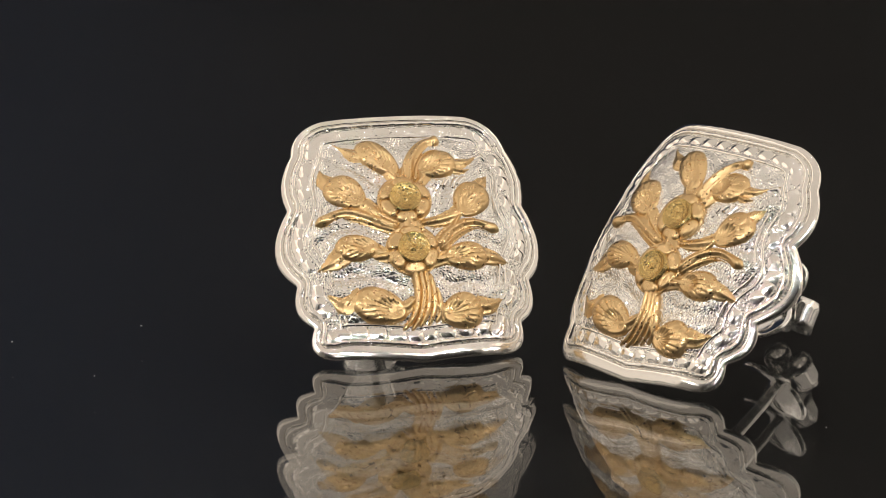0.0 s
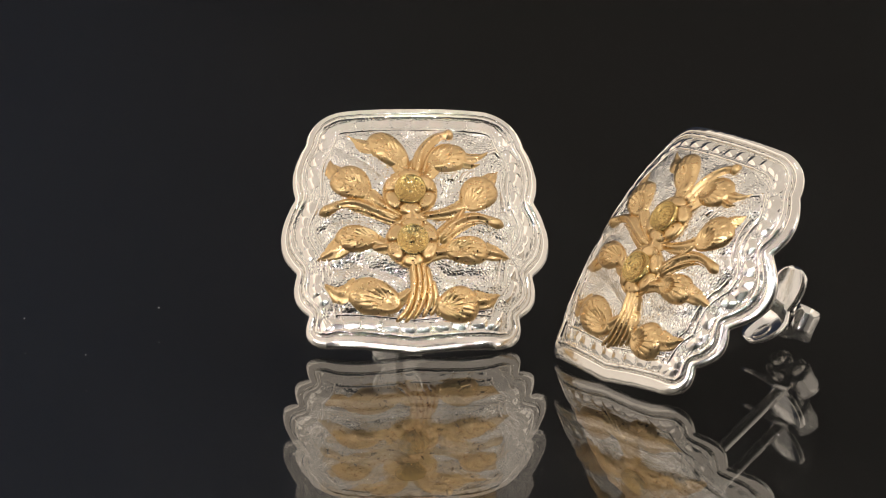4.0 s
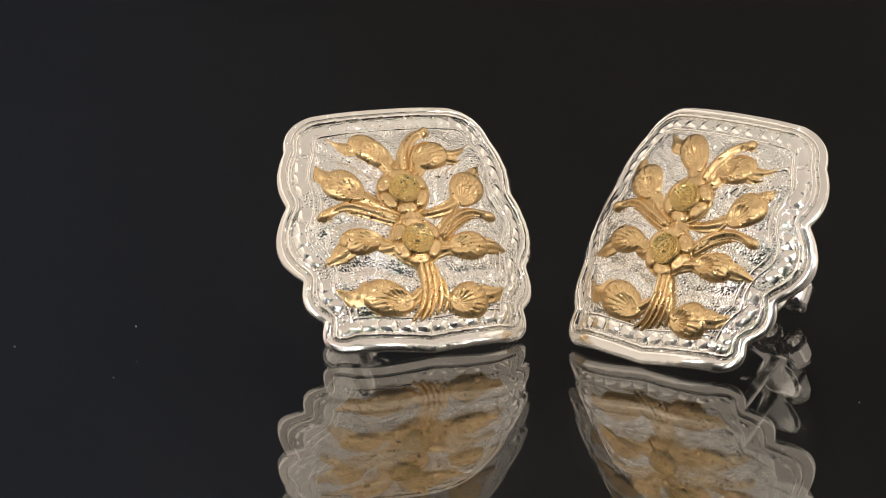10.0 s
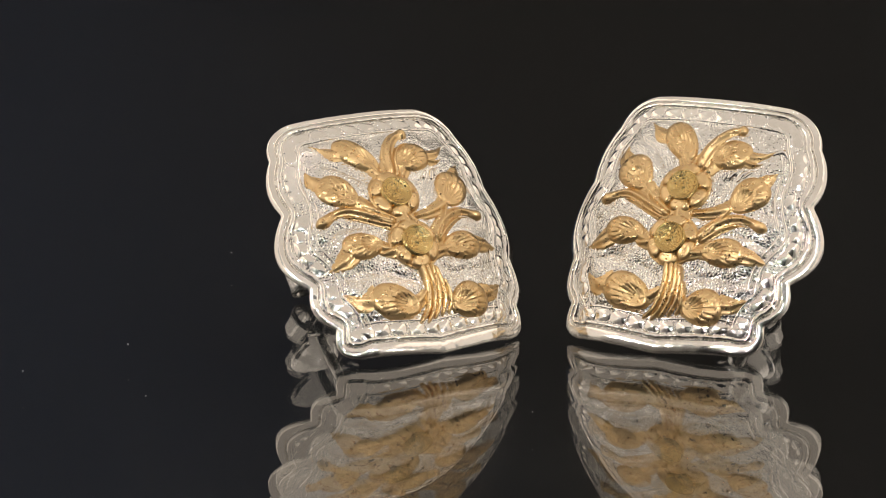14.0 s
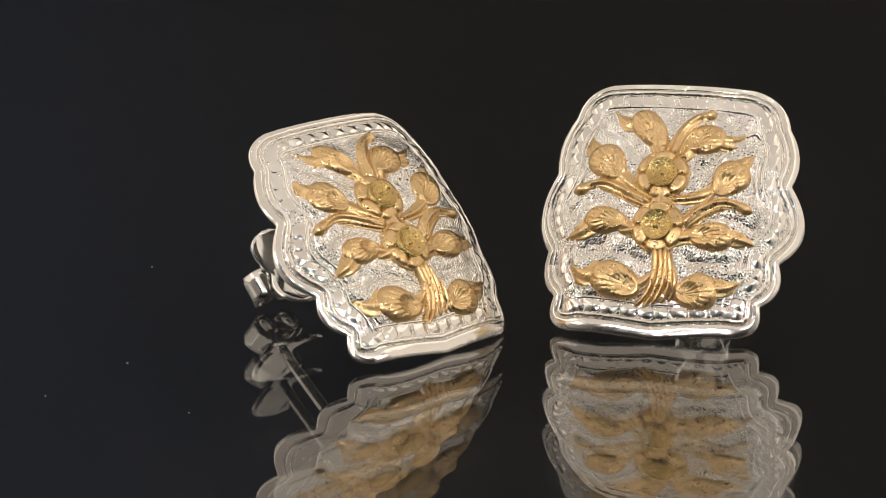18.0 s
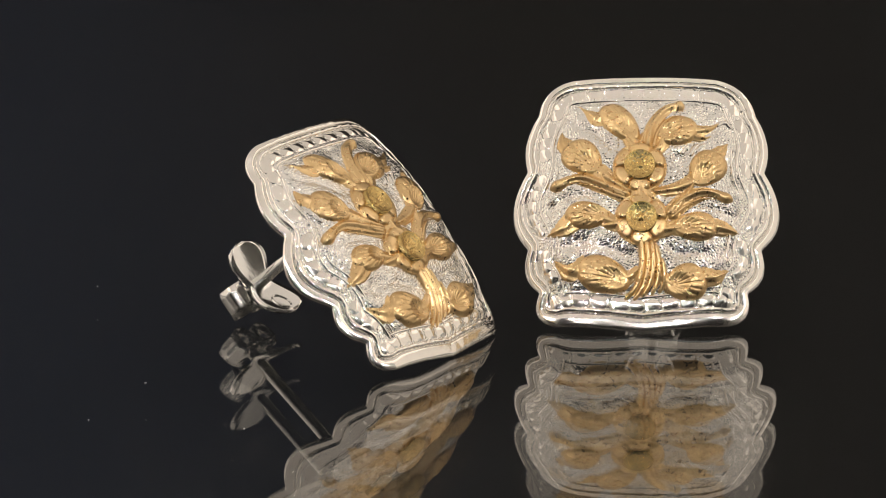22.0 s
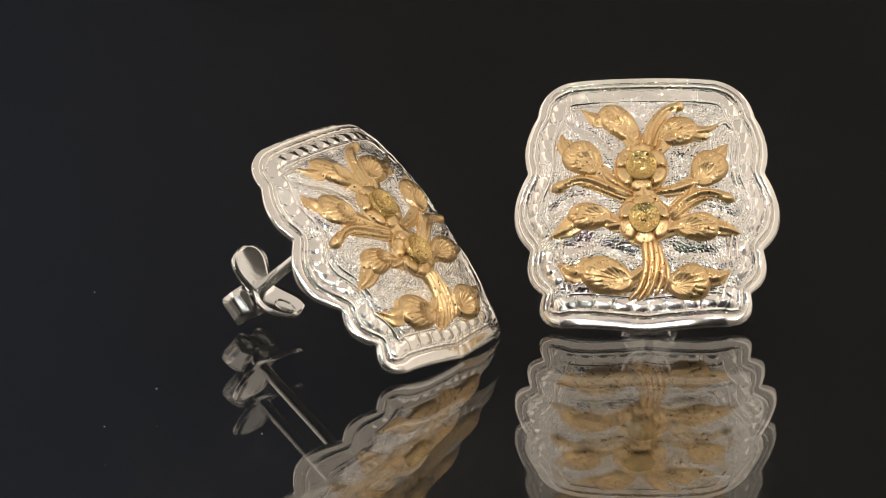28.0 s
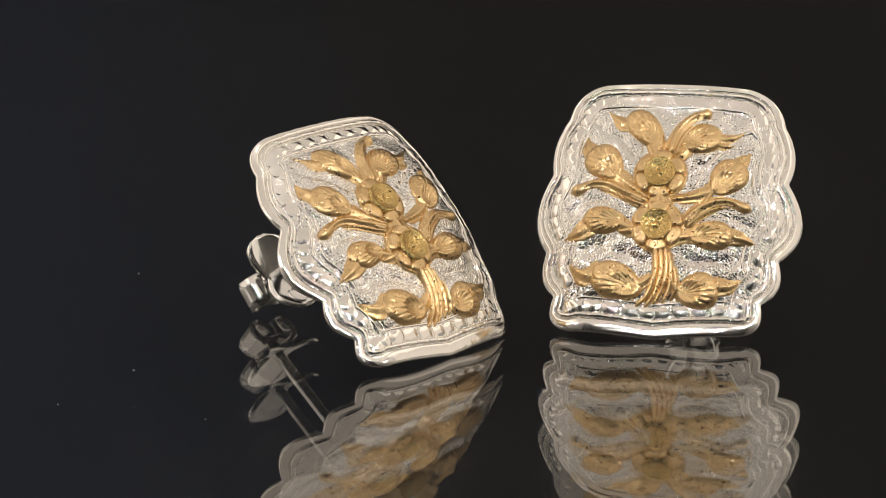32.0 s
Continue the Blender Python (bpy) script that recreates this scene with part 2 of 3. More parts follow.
def plate_mesh():
    """Bowed backing sheet with a punched field in front and a smooth back."""
    bm = bmesh.new()
    centre = Vector((0, 8.9))
    rings = []
    back = [(0.2, -0.22), (0.12, -0.1), (0.35, 0.1), (0.8, 0.14)]
    for d, h in back:
        rings.append([on_dome(*inset(k, d), h) for k in range(COUNT)])
    steps = 62
    for r in range(1, steps):
        t = r / steps
        ring = []
        for k in range(COUNT):
            q = inset(k, 0.8).lerp(centre, t)
            depth = (inset(k, 0.8) - q).length
            h = 0.14
            if depth > 1.2:
                cell = noise.voronoi(Vector((q.x * 3.6, q.y * 3.6, 0.3)))[0][0]
                fade = min(1, (depth - 1.2) / 0.4)
                h = 0.14 - 0.1 * fade + fade * (0.04 * (0.42 - cell) + 0.16 * noise.noise(Vector((q.x * 0.55, q.y * 0.55, 4))))
            if depth > 1.4:
                gap = gold_gap(q.x, q.y)
                h += 0.2 * max(0.0, 1 - (gap / 0.75) ** 2) * min(1, (depth - 1.4) / 0.4)
            ring.append(on_dome(q.x, q.y, h))
        rings.append(ring)
    rows = skin(bm, rings)
    bm.faces.new(rows[-1])
    inner = [[on_dome(*inset(k, d), -0.25) for k in range(COUNT)] for d in (0.6, 3.0)]
    last = rows[0]
    for ring in inner:
        now = [bm.verts.new(p) for p in ring]
        for k in range(COUNT):
            bm.faces.new((last[k], last[(k + 1) % COUNT], now[(k + 1) % COUNT], now[k]))
        last = now
    tip = bm.verts.new(on_dome(0, 8.9, -0.25))
    for k in range(COUNT):
        bm.faces.new((last[k], last[(k + 1) % COUNT], tip))
    return bm


def strand(points, widths, heights, flutes=1, lift=0.0, count=36, ball=0.0, sides=24):
    """A tapered, fluted strand that lies on the plate; ball swells its far end."""
    path = spline([(x, y, 0) for x, y in points], count)
    rings = []
    for k, p in enumerate(path):
        t = k / (count - 1)
        q = path[min(k + 1, count - 1)] - path[max(k - 1, 0)]
        side = Vector((-q.y, q.x, 0)).normalized()
        s = t * (len(widths) - 1)
        i = min(int(s), len(widths) - 2)
        w = widths[i] + (widths[i + 1] - widths[i]) * (s - i)
        h = heights[i] + (heights[i + 1] - heights[i]) * (s - i)
        if ball:
            g = math.exp(-((t - 0.92) / 0.07) ** 2)
            w, h = w + 0.55 * ball * g, h + ball * 0.9 * g
        if t < 0.1:
            cut = math.sqrt(max(0.02, 1 - (1 - t / 0.1) ** 2))
            w, h = w * cut, h * cut
        if t > 0.9:
            cut = math.sqrt(max(0.01, 1 - ((t - 0.9) / 0.1) ** 2))
            w, h = w * cut, h * (0.25 + 0.75 * cut)
        ring = []
        for j in range(sides + 1):
            a = math.pi * j / sides
            fade = min(1.0, max(0.0, (0.88 - t) / 0.12)) if ball else 1.0
            flute = 1 - (0.24 * fade * (0.5 + 0.5 * math.cos(2 * math.pi * flutes * j / sides)) if flutes > 1 else 0)
            c = p + side * (w * math.cos(a))
            ring.append(on_dome(c.x, c.y, lift + h * math.sin(a) ** 1.15 * flute))
        for j in (sides - 1, 1):
            a = math.pi * j / sides
            c = p + side * (w * math.cos(a))
            ring.append(on_dome(c.x, c.y, -0.15))
        rings.append(ring)
    bm = bmesh.new()
    skin(bm, rings, cap_ends=True)
    return bm


def bud_mesh(x, y, length, width, angle, height, veins=24, seed=0):
    """A smooth egg-shaped bud that opens towards its stalk: a lipped hollow and short engraved dashes above it."""
    ca, sa = math.cos(radians(angle)), math.sin(radians(angle))
    around, steps = 72, 34
    rings = []
    for r in range(-1, steps):
        t = 1 - max(r, 0) / steps
        ring = []
        for k in range(around):
            a = 2 * math.pi * k / around
            px, py = math.cos(a) * t, math.sin(a) * t
            lx, ly = px * length, py * width * (1 + 0.18 * px)
            swell = (1 - t ** 3.4) ** 0.6 * (1 + 0.12 * px)
            deep = math.hypot((px + 0.34) / 0.42, (py - 0.06 * math.sin(seed)) / 0.48)
            pit = -0.34 * math.exp(-deep ** 2.6) + 0.09 * math.exp(-((deep - 1.25) / 0.26) ** 2)
            fan = math.atan2(py, px + 0.75)
            broken = 0.5 + 0.5 * math.sin(13 * px + 5 * math.sin(4 * fan) + seed)
            mask = max(0.0, min(1, (0.84 - t) / 0.12)) * max(0.0, min(1, (px + 0.72) / 0.2)) * (0.35 + 0.65 * broken)
            groove = -0.13 * max(0.0, math.cos(fan * veins + seed)) ** 4 * mask
            h = height * (0.12 + 0.80 * swell + pit + groove) if r >= 0 else -0.15
            ring.append(on_dome(x + lx * ca - ly * sa, y + lx * sa + ly * ca, h))
        rings.append(ring)
    bm = bmesh.new()
    rows = skin(bm, rings)
    bm.faces.new(rows[-1])
    bm.faces.new(rows[0])
    return bm


def petal_mesh(cx, cy, angle, reach, half, height, cup):
    """One cupped petal of a flower, seen from above as a rounded pad."""
    ca, sa = math.cos(radians(angle)), math.sin(radians(angle))
    around, steps = 32, 12
    rings = []
    for r in range(-1, steps):
        t = 1 - max(r, 0) / steps
        ring = []
        for k in range(around):
            a = 2 * math.pi * k / around
            px, py = math.cos(a) * t, math.sin(a) * t
            lx = reach + px * 0.60
            ly = py * half * (1 + 0.2 * px)
            h = height * (0.1 + 0.74 * (1 - t ** 4) ** 0.55) - cup * (1 - t * t) - 0.10 * px
            x, y = cx + lx * ca - ly * sa, cy + lx * sa + ly * ca
            ring.append(on_dome(x, y, h if r >= 0 else -0.15))
        rings.append(ring)
    bm = bmesh.new()
    rows = skin(bm, rings)
    bm.faces.new(rows[-1])
    bm.faces.new(rows[0])
    return bm


def disc_mesh(cx, cy, radius, height):
    """Flower eye: a shallow bowl with a fine stippled floor and a tiny pistil."""
    around, steps = 48, 18
    rings = []
    for r in range(-1, steps):
        t = 1 - max(r, 0) / steps
        ring = []
        for k in range(around):
            a = 2 * math.pi * k / around
            x, y = cx + math.cos(a) * t * radius, cy + math.sin(a) * t * radius
            spark = 0.07 * noise.noise(Vector((x * 5.5, y * 5.5, 2))) * (1 - t ** 4)
            ray = 0.012 * math.cos(a * 16) * t * (1 - t) * 4
            h = height - 0.34 * (1 - t * t) + 0.16 * math.exp(-(t / 0.16) ** 2) + spark + ray
            ring.append(on_dome(x, y, h if r >= 0 else -0.15))
        rings.append(ring)
    bm = bmesh.new()
    rows = skin(bm, rings)
    bm.faces.new(rows[-1])
    bm.faces.new(rows[0])
    return bm


def bead_mesh(length, width, height):
    around, steps = 16, 6
    rings = []
    for r in range(-1, steps):
        t = 1 - max(r, 0) / steps
        ring = []
        for k in range(around):
            a = 2 * math.pi * k / around
            c, s = math.cos(a), math.sin(a)
            x = math.copysign(abs(c) ** 0.65, c) * t * length
            y = math.copysign(abs(s) ** 0.75, s) * t * width
            ring.append((x, y, height * (1 - t * t) ** 1.5 * (1 + 0.45 * x / length) if r >= 0 else -0.2))
        rings.append(ring)
    bm = bmesh.new()
    rows = skin(bm, rings)
    bm.faces.new(rows[-1])
    bm.faces.new(rows[0])
    return bm


def tube(points, radius, sides=14, taper=None):
    bm = bmesh.new()
    rings = []
    for k, p in enumerate(points):
        p = Vector(p)
        q = (Vector(points[min(k + 1, len(points) - 1)]) - Vector(points[max(k - 1, 0)])).normalized()
        e = q.orthogonal().normalized()
        f = q.cross(e)
        r = radius * (taper[k] if taper else 1)
        rings.append([p + (e * math.cos(2 * math.pi * j / sides) + f * math.sin(2 * math.pi * j / sides)) * r for j in range(sides)])
    skin(bm, rings, cap_ends=True)
    return bm


def thick_strip(rows, thickness):
    """A bent strip of sheet metal: rows of points across it, thickened along its normals."""
    bm = bmesh.new()
    n, w = len(rows), len(rows[0])
    tops, bottoms = [], []
    for i in range(n):
        top, bottom = [], []
        for j in range(w):
            du = Vector(rows[min(i + 1, n - 1)][j]) - Vector(rows[max(i - 1, 0)][j])
            dv = Vector(rows[i][min(j + 1, w - 1)]) - Vector(rows[i][max(j - 1, 0)])
            m = du.cross(dv).normalized() * thickness / 2
            top.append(Vector(rows[i][j]) + m)
            bottom.append(Vector(rows[i][j]) - m)
        tops.append(top)
        bottoms.append(bottom)
    rings = [a + b[::-1] for a, b in zip(tops, bottoms)]
    skin(bm, rings, cap_ends=True)
    return bm


BUDS = [
    # x, y, half length, half width, angle, height, tips: lists of points with root width
    (-1.50, 14.40, 1.75, 0.92, 131, 1.15, [([(-2.3, 14.9), (-3.2, 14.85), (-4.45, 15.95)], 0.5)]),
    (2.38, 13.68, 1.42, 0.98, 22, 1.2, [([(3.4, 13.8), (4.5, 13.9), (5.75, 14.9)], 0.34), ([(3.3, 13.4), (4.2, 13.2), (5.1, 13.6)], 0.22)]),
    (-4.02, 11.75, 1.48, 1.12, 137, 1.2, [([(-4.8, 12.3), (-5.3, 13.0), (-5.5, 13.95)], 0.48)]),
    (4.42, 10.92, 1.45, 1.06, 60, 1.2, [([(5.0, 12.0), (5.35, 12.5), (6.0, 13.1)], 0.42)]),
    (-3.70, 7.58, 1.45, 0.88, 176, 1.15, [([(-4.6, 7.3), (-5.4, 6.75), (-6.55, 6.3)], 0.55)]),
    (3.62, 6.78, 1.45, 0.92, 4, 1.15, [([(4.8, 6.85), (5.6, 6.75), (6.65, 6.5)], 0.45)]),
    (-2.60, 3.42, 1.80, 1.12, 162, 1.2, [([(-3.8, 3.8), (-4.9, 3.9), (-6.05, 4.6)], 0.72)]),
    (2.95, 2.95, 1.38, 1.12, 14, 1.2, [([(4.0, 3.3), (4.9, 3.4), (5.95, 3.95)], 0.5)]),
]

SCROLLS = [
    # points, widths, heights, ball at the end
    ([(-0.7, 8.85), (-2.4, 9.6), (-4.3, 10.3), (-6.3, 9.6)], (0.45, 0.42, 0.34), (1.0, 0.85, 0.6), 0.2),
    ([(-0.9, 8.6), (-2.2, 9.1), (-3.6, 9.7), (-4.6, 9.85)], (0.3, 0.25, 0.08), (0.8, 0.6, 0.3), 0),
    ([(1.6, 7.3), (2.8, 8.6), (4.4, 9.25), (6.2, 8.75)], (0.42, 0.4, 0.32), (1.0, 0.85, 0.6), 0.2),
    ([(1.9, 7.2), (3.1, 8.2), (4.2, 8.75), (5.2, 8.75)], (0.3, 0.22, 0.08), (0.8, 0.6, 0.3), 0),
    ([(0.35, 12.3), (0.75, 14.1), (1.7, 15.35), (2.95, 15.75)], (0.38, 0.42, 0.42), (1.0, 1.0, 0.8), 0.18),
    ([(0.75, 12.2), (1.15, 13.7), (1.95, 14.7), (2.9, 14.9)], (0.3, 0.28, 0.1), (0.9, 0.8, 0.5), 0),
    ([(-0.1, 12.3), (0.05, 13.2), (0.3, 13.9)], (0.4, 0.3, 0.12), (0.9, 0.7, 0.4), 0),
    ([(-1.0, 8.8), (-2.2, 9.5), (-2.9, 10.7)], (0.42, 0.36, 0.2), (0.9, 0.8, 0.6), 0),
    ([(2.0, 7.4), (2.9, 8.7), (3.6, 9.9)], (0.4, 0.34, 0.25), (0.9, 0.8, 0.7), 0),
    ([(-0.3, 12.2), (-0.9, 13.0), (-1.2, 13.6)], (0.4, 0.34, 0.2), (0.9, 0.8, 0.7), 0),
    ([(-0.9, 7.0), (-1.9, 6.85), (-2.7, 6.75)], (0.5, 0.55, 0.2), (1.0, 0.9, 0.5), 0),
    ([(0.1, 8.6), (0.0, 9.2), (-0.1, 9.8)], (0.8, 0.7, 0.7), (1.0, 1.0, 1.0), 0),
    ([(1.0, 6.4), (1.9, 6.5), (2.6, 6.6)], (0.5, 0.4, 0.3), (0.9, 0.9, 0.7), 0),
]

FRONDS = [
    [(3.6, 12.1), (4.2, 12.7), (4.9, 12.75)], [(3.3, 11.8), (3.6, 12.5), (4.2, 13.0)], [(4.6, 13.2), (5.3, 13.5), (5.9, 13.2)],
    [(5.0, 14.2), (5.6, 14.6), (6.1, 14.2)], [(2.7, 12.0), (3.0, 12.5), (3.5, 12.8)],
]

STEMS = [
    ([(-0.05, 5.9), (0.05, 4.2), (-0.35, 2.7), (-1.25, 1.7)], (0.3, 0.3, 0.16)),
    ([(0.3, 5.9), (0.45, 4.2), (0.1, 2.7), (-0.65, 1.65)], (0.3, 0.3, 0.14)),
    ([(0.65, 5.9), (0.8, 4.2), (0.55, 2.9), (-0.05, 1.85)], (0.28, 0.3, 0.14)),
    ([(0.9, 5.6), (1.15, 4.2), (1.05, 3.0), (0.55, 2.0)], (0.26, 0.3, 0.14)),
    ([(1.3, 4.6), (1.5, 3.6), (1.45, 2.8), (1.1, 2.2)], (0.2, 0.26, 0.14)),
]


def up(y):
    """Height of a gold piece on the plate, stretched a little towards the top."""
    return 1.02 * y + 0.05


def spray_spots():
    """Centres and radii that cover the gold pieces."""
    spots = [(-0.12, up(10.92), 2.0), (0.0, up(7.18), 2.0)]
    for x, y, a, b, angle, h, tips in BUDS:
        ca, sa = math.cos(radians(angle)), math.sin(radians(angle))
        spots += [(x + k * a * ca, up(y + k * a * sa), b * 1.1) for k in (-0.6, -0.2, 0.2, 0.5)]
        for pts, w in tips:
            spots += [(p.x, up(p.y), w * 0.8) for p in spline([(u, v, 0) for u, v in pts], 8)]
    for pts, ws, hs, ball in SCROLLS:
        spots += [(p.x, up(p.y), ws[1] * 1.1) for p in spline([(u, v, 0) for u, v in pts], 12)]
    for pts, ws in STEMS:
        spots += [(p.x, up(p.y), 0.3) for p in spline([(u, v, 0) for u, v in pts], 10)]
    return np.array(spots)


SPRAY = spray_spots()


def flower(parent, cx, cy, height, cup, turn):
    eye = part("flower", disc_mesh(cx, cy, 1.06, height + 0.02), GOLD_DISC, parent, "gold flower with a stippled sunken eye")
    for k in range(6):
        part("petal", petal_mesh(cx, cy, 90 + 60 * k + turn, 1.30, 0.84, height * 0.9, cup), GOLD, eye)
    part("calyx", disc_mesh(cx, cy, 1.85, height * 0.42), GOLD, eye)
    return eye


def earring(label, py, nut_depth, bent=0.0):
    top = new("stud_earring")
    tagged(top, label, "earring", "pair of earrings")
    part("plate", plate_mesh(), SILVER_FIELD, top, "bowed silver plate with a punched stippled field")
    rim_profile = half_round(0.02, 0.56, 0.0, 0.28, 13, 0.5) + [(0.5, -0.05), (0.35, -0.2), (0.12, -0.2)]
    part("rim", swept_band(rim_profile, rough=0.05), SILVER, top, "smooth rolled silver rim")
    part("rim_line", swept_band(half_round(0.62, 0.95, 0.05, 0.29, 8, 0.6) + [(0.88, -0.05), (0.68, -0.05)], rough=0.16, seed=5), SILVER_WORKED, top, "thin worked silver line inside the rim")
    part("inner_border", swept_band(half_round(1.84, 2.08, 0.0, 0.19, 6) + [(2.02, -0.05), (1.9, -0.05)], rough=0.22, seed=3), SILVER_WORKED, top, "thin raised silver line")
    for first, last in ((78, 168), (252, 342)):
        part("scallop_line", swept_band(half_round(2.3, 2.52, 0.0, 0.2, 6) + [(2.46, -0.05), (2.36, -0.05)], first, last, rough=0.3, seed=7), SILVER_WORKED, top)
    bead = None
    random.seed(11)
    number = 50
    for k in range(number):
        j = (k + 0.5) * COUNT / number
        q = inset(int(j), 1.4)
        t = INWARD[int(j) % COUNT]
        out = on_dome(q.x, q.y, 1) - on_dome(q.x, q.y, 0)
        along = Vector((t.y, -t.x, 0))
        along = (along - out * along.dot(out)).normalized()
        turn = Matrix((along, out.cross(along), out)).transposed().to_4x4()
        swell = Matrix.Diagonal((random.uniform(0.9, 1.08), random.uniform(0.85, 1.1), random.uniform(0.85, 1.15), 1))
        place = Matrix.Translation(on_dome(q.x, q.y, 0.12) * MM) @ turn @ Matrix.Rotation(random.uniform(-0.12, 0.12), 4, "Z") @ swell
        if bead is None:
            bead = part("bead", bead_mesh(0.66, 0.46, 0.11), SILVER, top)
            ob = bead
        else:
            ob = new("bead", bead.data)
            ob.parent = top
        ob.matrix_basis = place
    # gold spray
    flower(top, -0.12, up(10.92), 0.95, 0.05, 0)
    flower(top, 0.0, up(7.18), 1.1, 0.14, 0)
    for n, (x, y, a, b, angle, h, tips) in enumerate(BUDS):
        bud = part("bud", bud_mesh(x, up(y), a * 1.08, b * 1.16, angle, h * 0.64, seed=n * 1.3), GOLD, top, "veined gold bud with a curling tip")
        ca, sa = math.cos(radians(angle)), math.sin(radians(angle))
        root = (x - 0.55 * a * ca, y - 0.55 * a * sa)
        goal = (0.3 * x, 12.0) if y > 13 else (0.16 * x, 9.1) if y > 9.5 else (0.25 * x, 7.0) if y > 5 else (0.15 * x + 0.3, 3.9)
        bow = ((root[0] + goal[0]) / 2 + 0.12 * sa, (root[1] + goal[1]) / 2 - 0.2)
        part("stalk", strand([(u, up(v)) for u, v in (root, bow, goal)], (0.86 * b, 0.55, 0.36), (0.46, 0.5, 0.5), flutes=3), GOLD, bud)
        for pts, w in tips:
            part("tip", strand([(u, up(v)) for u, v in pts], (w * 1.75, w * 1.35, 0.06), (0.5, 0.45, 0.18), flutes=3), GOLD, bud)
    for pts, ws, hs, ball in SCROLLS:
        part("scroll", strand([(u, up(v)) for u, v in pts], [w * f for w, f in zip(ws, (1.5, 1.2, 1.0))], [h * 0.66 for h in hs], ball=ball, flutes=3), GOLD, top)
    for pts in FRONDS:
        part("frond", strand([(u, up(v)) for u, v in pts], (0.2, 0.24, 0.04), (0.3, 0.3, 0.12)), SILVER, top, "chased silver leaf frond")
    for pts, ws in STEMS:
        part("stem", strand([(u, up(v)) for u, v in pts], ws, (0.7, 0.58, 0.25), flutes=1), GOLD, top)
    # post and friction back
    base = dome(0, py)
    post = part("post", tube([(0, py, base - 0.5), (0, py, -3), (0, py, -7), (0, py, -nut_depth - 2.0), (0, py, -nut_depth - 2.2)], 0.43, taper=(1, 1, 1, 1, 0.6)), SILVER_WIRE, top, "plain silver ear post")
    nut = part("friction_back", butterfly_dish(py, nut_depth), SILVER_WIRE, top, "silver butterfly friction back")
    ring = []
    for k in range(37):
        a = 2 * math.pi * k / 36
        y = -1.95 + 0.62 * math.sin(a)
        x = 0.55 * math.cos(a)
        ring.append(nut_place(x, y, 0.11 * y * y + 0.04 * x * x + 0.16, py, nut_depth))
    back = [post, nut, part("stamped_ring", tube(ring, 0.07, 8), SILVER_WIRE, nut)]
    for side in (-1, 1):
        back.append(part("curl", butterfly_curl(py, nut_depth, side), SILVER_WIRE, nut))
    # the post is bent a little sideways and carries its friction back along
    for ob in back:
        for v in ob.data.vertices:
            v.co.x += bent * min(0.0, v.co.z)
    return top


NUT_TURN = radians(3)


def nut_place(x, y, z, py, depth):
    c, s = math.cos(NUT_TURN), math.sin(NUT_TURN)
    x, y, z = x * 1.02, y * 1.02, z * 1.1
    return Vector((x * c - y * s, py + x * s + y * c, z - depth))


def butterfly_dish(py, depth):
    """Two-lobed dished plate of the friction back, its lobes bent towards the ear."""
    rows = []
    for i in range(25):
        y = -3.0 + 6.0 * i / 24
        w = (0.95 + 0.85 * math.sin(math.pi * abs(y) / 4)) * math.sqrt(max(0.02, 1 - (abs(y) / 3.02) ** 6))
        row = []
        for j in range(9):
            x = w * (-1 + 2 * j / 8)
            row.append(nut_place(x, y, (0.04 if y > 0 else 0.11) * y * y + 0.12 * x * x * (abs(y) / 3), py, depth))
        rows.append(row)
    return thick_strip(rows, 0.28)


def butterfly_curl(py, depth, side):
    """A strip that leaves the dish sideways and rolls back inwards on the post."""
    rows = []
    for i in range(34):
        t = i / 33
        a = t * 2.15 * math.pi
        r = 0.9 - 0.35 * t
        x = side * (0.95 + r * math.sin(a))
        z = -1.35 + r * math.cos(a)
        rows.append([nut_place(x, -1.2 + 2.0 * j / 4, z, py, depth) for j in range(5)])
    return thick_strip(rows, 0.24)


# ---- the setting ----
def box(name, lo, hi, mat, label, kind="structure"):
    bm = bmesh.new()
    bmesh.ops.create_cube(bm, size=1)
    for v in bm.verts:
        v.co = Vector([(lo[i] + hi[i]) / 2 + v.co[i] * (hi[i] - lo[i]) for i in range(3)])
    me = bpy.data.meshes.new(name)
    bm.to_mesh(me)
    bm.free()
    me.materials.append(mat)
    return tagged(new(name, me), label, kind=kind)


box("floor", (-1.2, -1.5, -0.06), (1.2, 1.1, -0.04), FELT, "black felt-covered table top")
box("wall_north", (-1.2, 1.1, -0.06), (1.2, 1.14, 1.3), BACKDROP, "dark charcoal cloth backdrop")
box("wall_south", (-1.2, -1.54, -0.06), (1.2, -1.5, 1.3), CLOTH, "dark charcoal room wall behind the camera")
box("wall_west", (-1.24, -1.5, -0.06), (-1.2, 1.1, 1.3), TENT, "pale grey cloth side of a light tent")
box("wall_east", (1.2, -1.5, -0.06), (1.24, 1.1, 1.3), TENT, "pale grey cloth side of a light tent")
box("ceiling", (-1.2, -1.5, 1.3), (1.2, 1.1, 1.34), CLOTH, "dark charcoal studio ceiling")


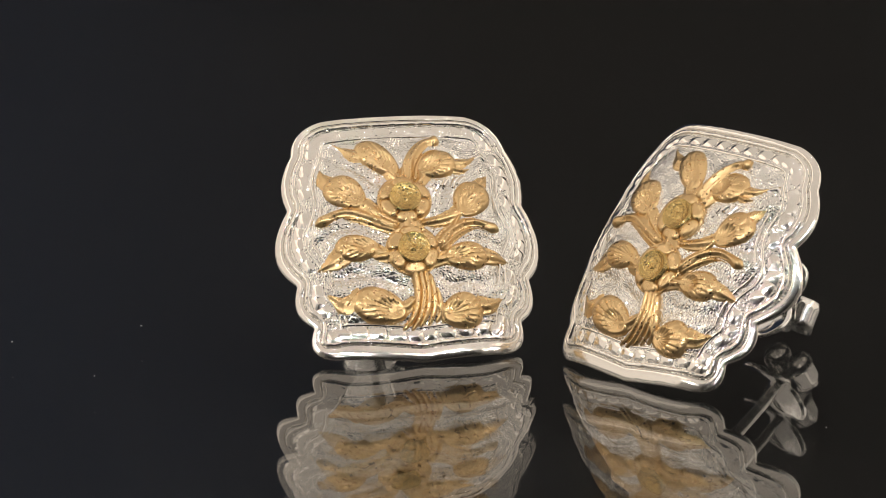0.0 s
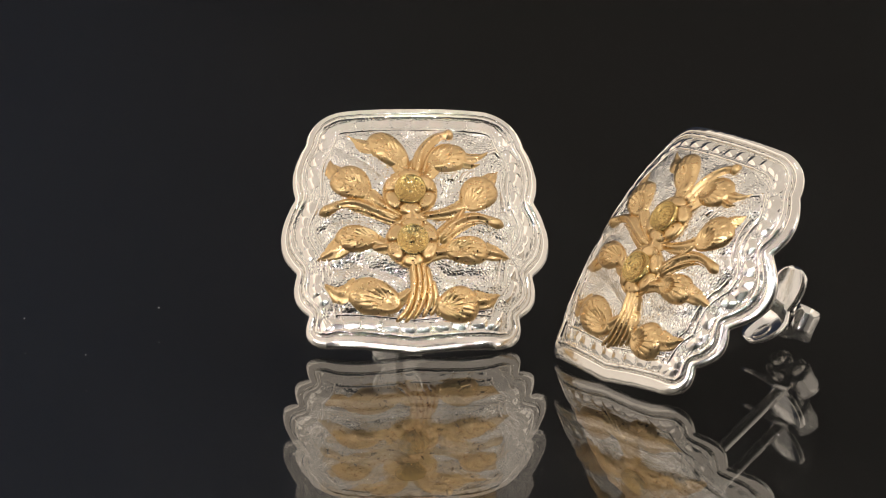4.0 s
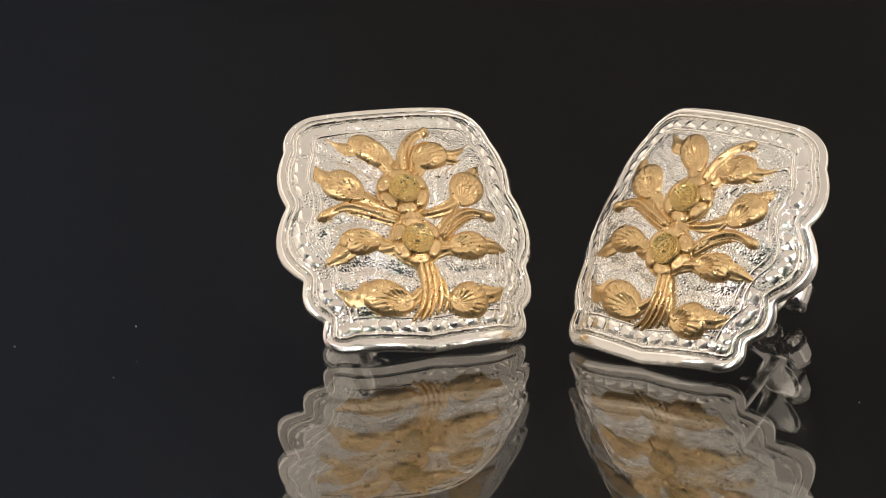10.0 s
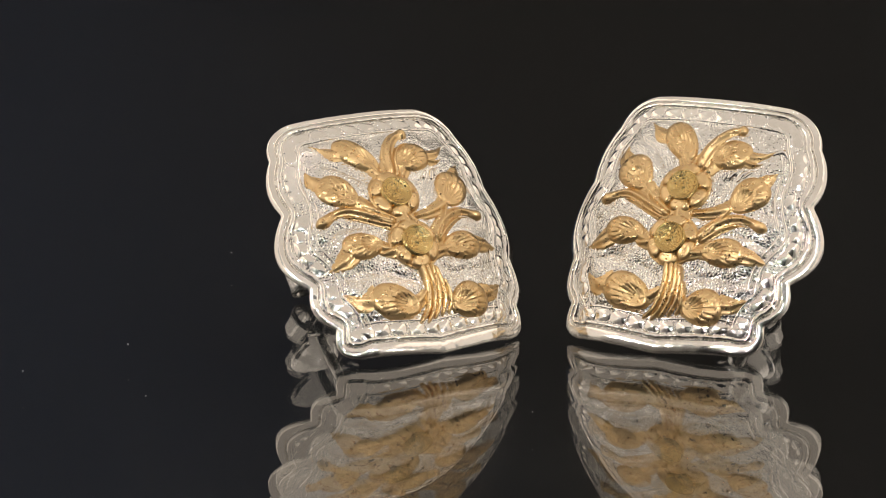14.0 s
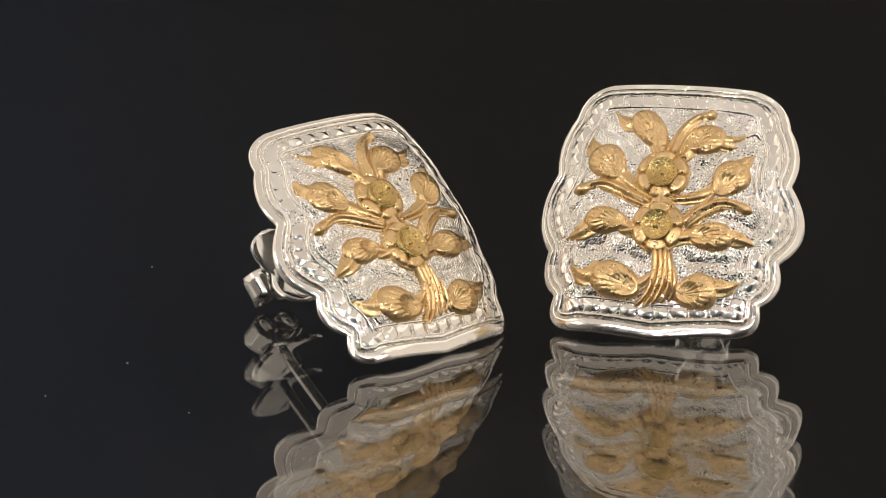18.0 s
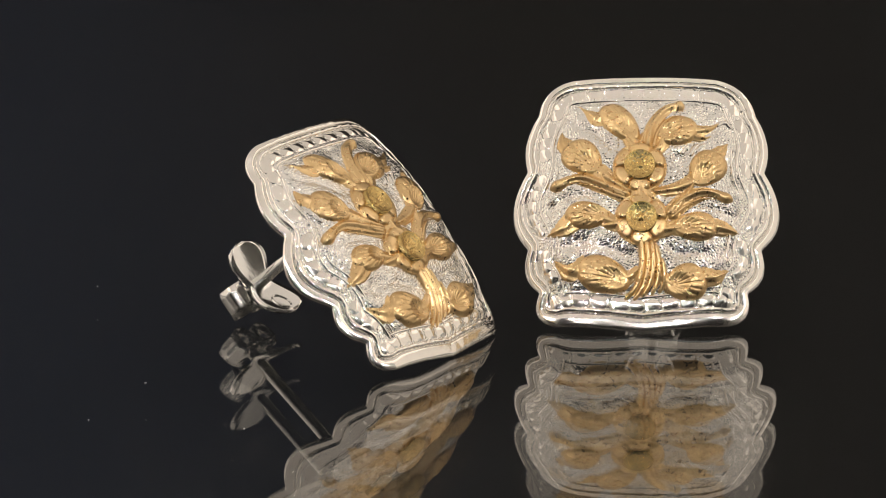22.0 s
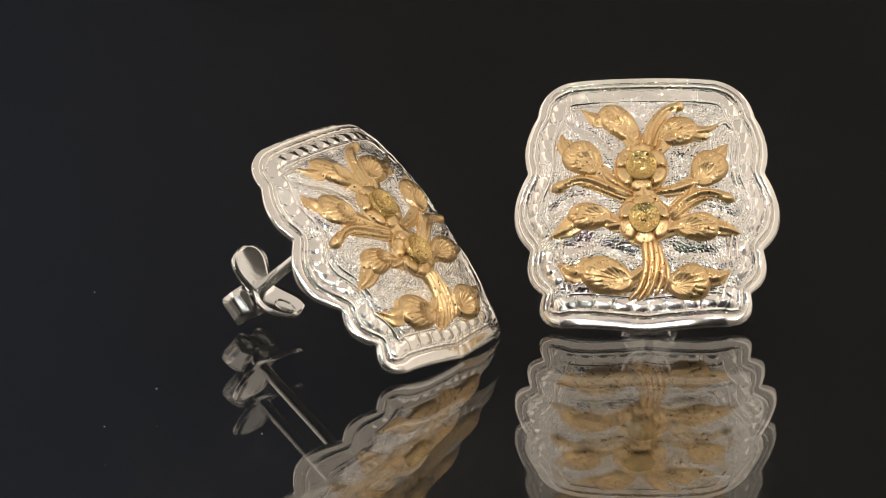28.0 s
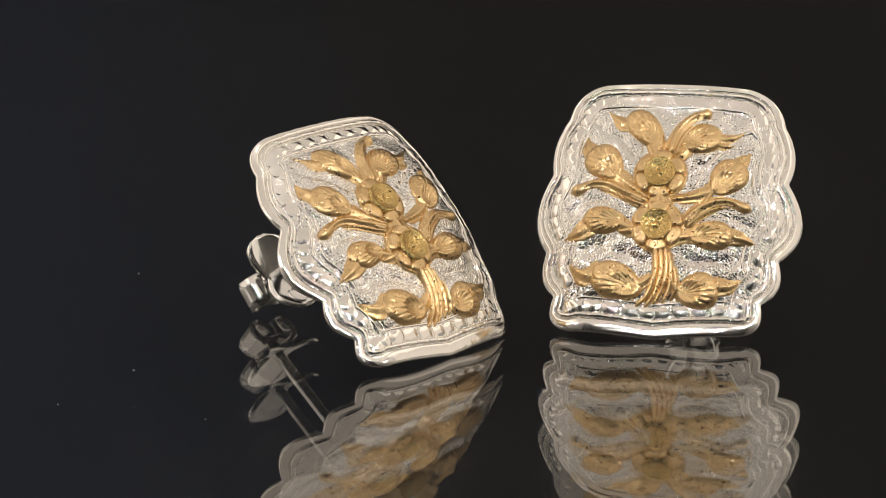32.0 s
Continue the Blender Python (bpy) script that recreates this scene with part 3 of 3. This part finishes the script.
def round_slab(radius, z0, z1, bevel, sides=160):
    bm = bmesh.new()
    prof = [(radius - bevel, z0), (radius, z0 + bevel), (radius, z1 - bevel), (radius - bevel, z1)]
    rings = [[(r * math.cos(2 * math.pi * k / sides), r * math.sin(2 * math.pi * k / sides), z) for k in range(sides)] for r, z in prof]
    skin(bm, rings, cap_ends=True)
    return bm


def turntable():
    top = new("turntable")
    tagged(top, "round glass display turntable over black felt", "turntable")
    glass = part("glass_top", round_slab(180, -5.5, 0, 0.6), GLASS, top, "thick clear glass disc, mirror bright")
    for p in glass.data.polygons:
        p.use_smooth = False
    base = part("platter", round_slab(176, -30, -7, 1.0), FELT, top, "matte black platter")
    for p in base.data.polygons:
        p.use_smooth = False
    part("spindle", round_slab(60, -40, -30, 1.0), FELT, top)
    random.seed(5)
    specks = [(-21.5, 1.9, 0.07), (-28.6, -4.5, 0.06), (29.5, -9.0, 0.05), (-20.4, -11.0, 0.05), (-14.0, 26.0, 0.06), (5.0, -16.0, 0.05)]
    for x, y, r in specks:
        bm = bmesh.new()
        bmesh.ops.create_icosphere(bm, subdivisions=2, radius=r)
        for v in bm.verts:
            v.co *= 0.7 + 0.6 * random.random()
            v.co.z = v.co.z * 0.6 + r * 0.45
            v.co += Vector((x, y, 0))
        part("dust_speck", bm, DUST, top, "pale speck of lint")
    return top


table = turntable()
first = earring("silver and gold floral stud earring with a domed face", 12.3, 9.2, bent=0.12)
second = earring("silver and gold floral stud earring leaning back on its post", 10.45, 9.3)

LEFT = pose(-0.59 * MM, -0.81 * MM, 0, 48.56, -1.47, 25.14)
RIGHT = pose(14.54 * MM, -1.44 * MM, 0, 54.29, -2.72, -31.78)


def lowest(ob, m):
    low = 1.0
    for o in ob.children_recursive:
        n = m @ o.matrix_basis if o.parent == ob else m @ o.parent.matrix_basis @ o.matrix_basis
        low = min(low, min((n @ v.co).z for v in o.data.vertices))
    return low


def rested(ob, m):
    """The pose m, lowered or raised until the lowest point of ob touches the glass."""
    return Matrix.Translation((0, 0, 0.00001 - lowest(ob, m))) @ m


def motions():
    for ob, m in ((table, Matrix.Identity(4)), (first, rested(first, LEFT)), (second, rested(second, RIGHT))):
        walk(ob, [(t, Matrix.Translation((x * MM, y * MM, 0)) @ pose(0, 0, 0, 0, 0, a) @ m) for t, a, x, y in TURN])


motions()
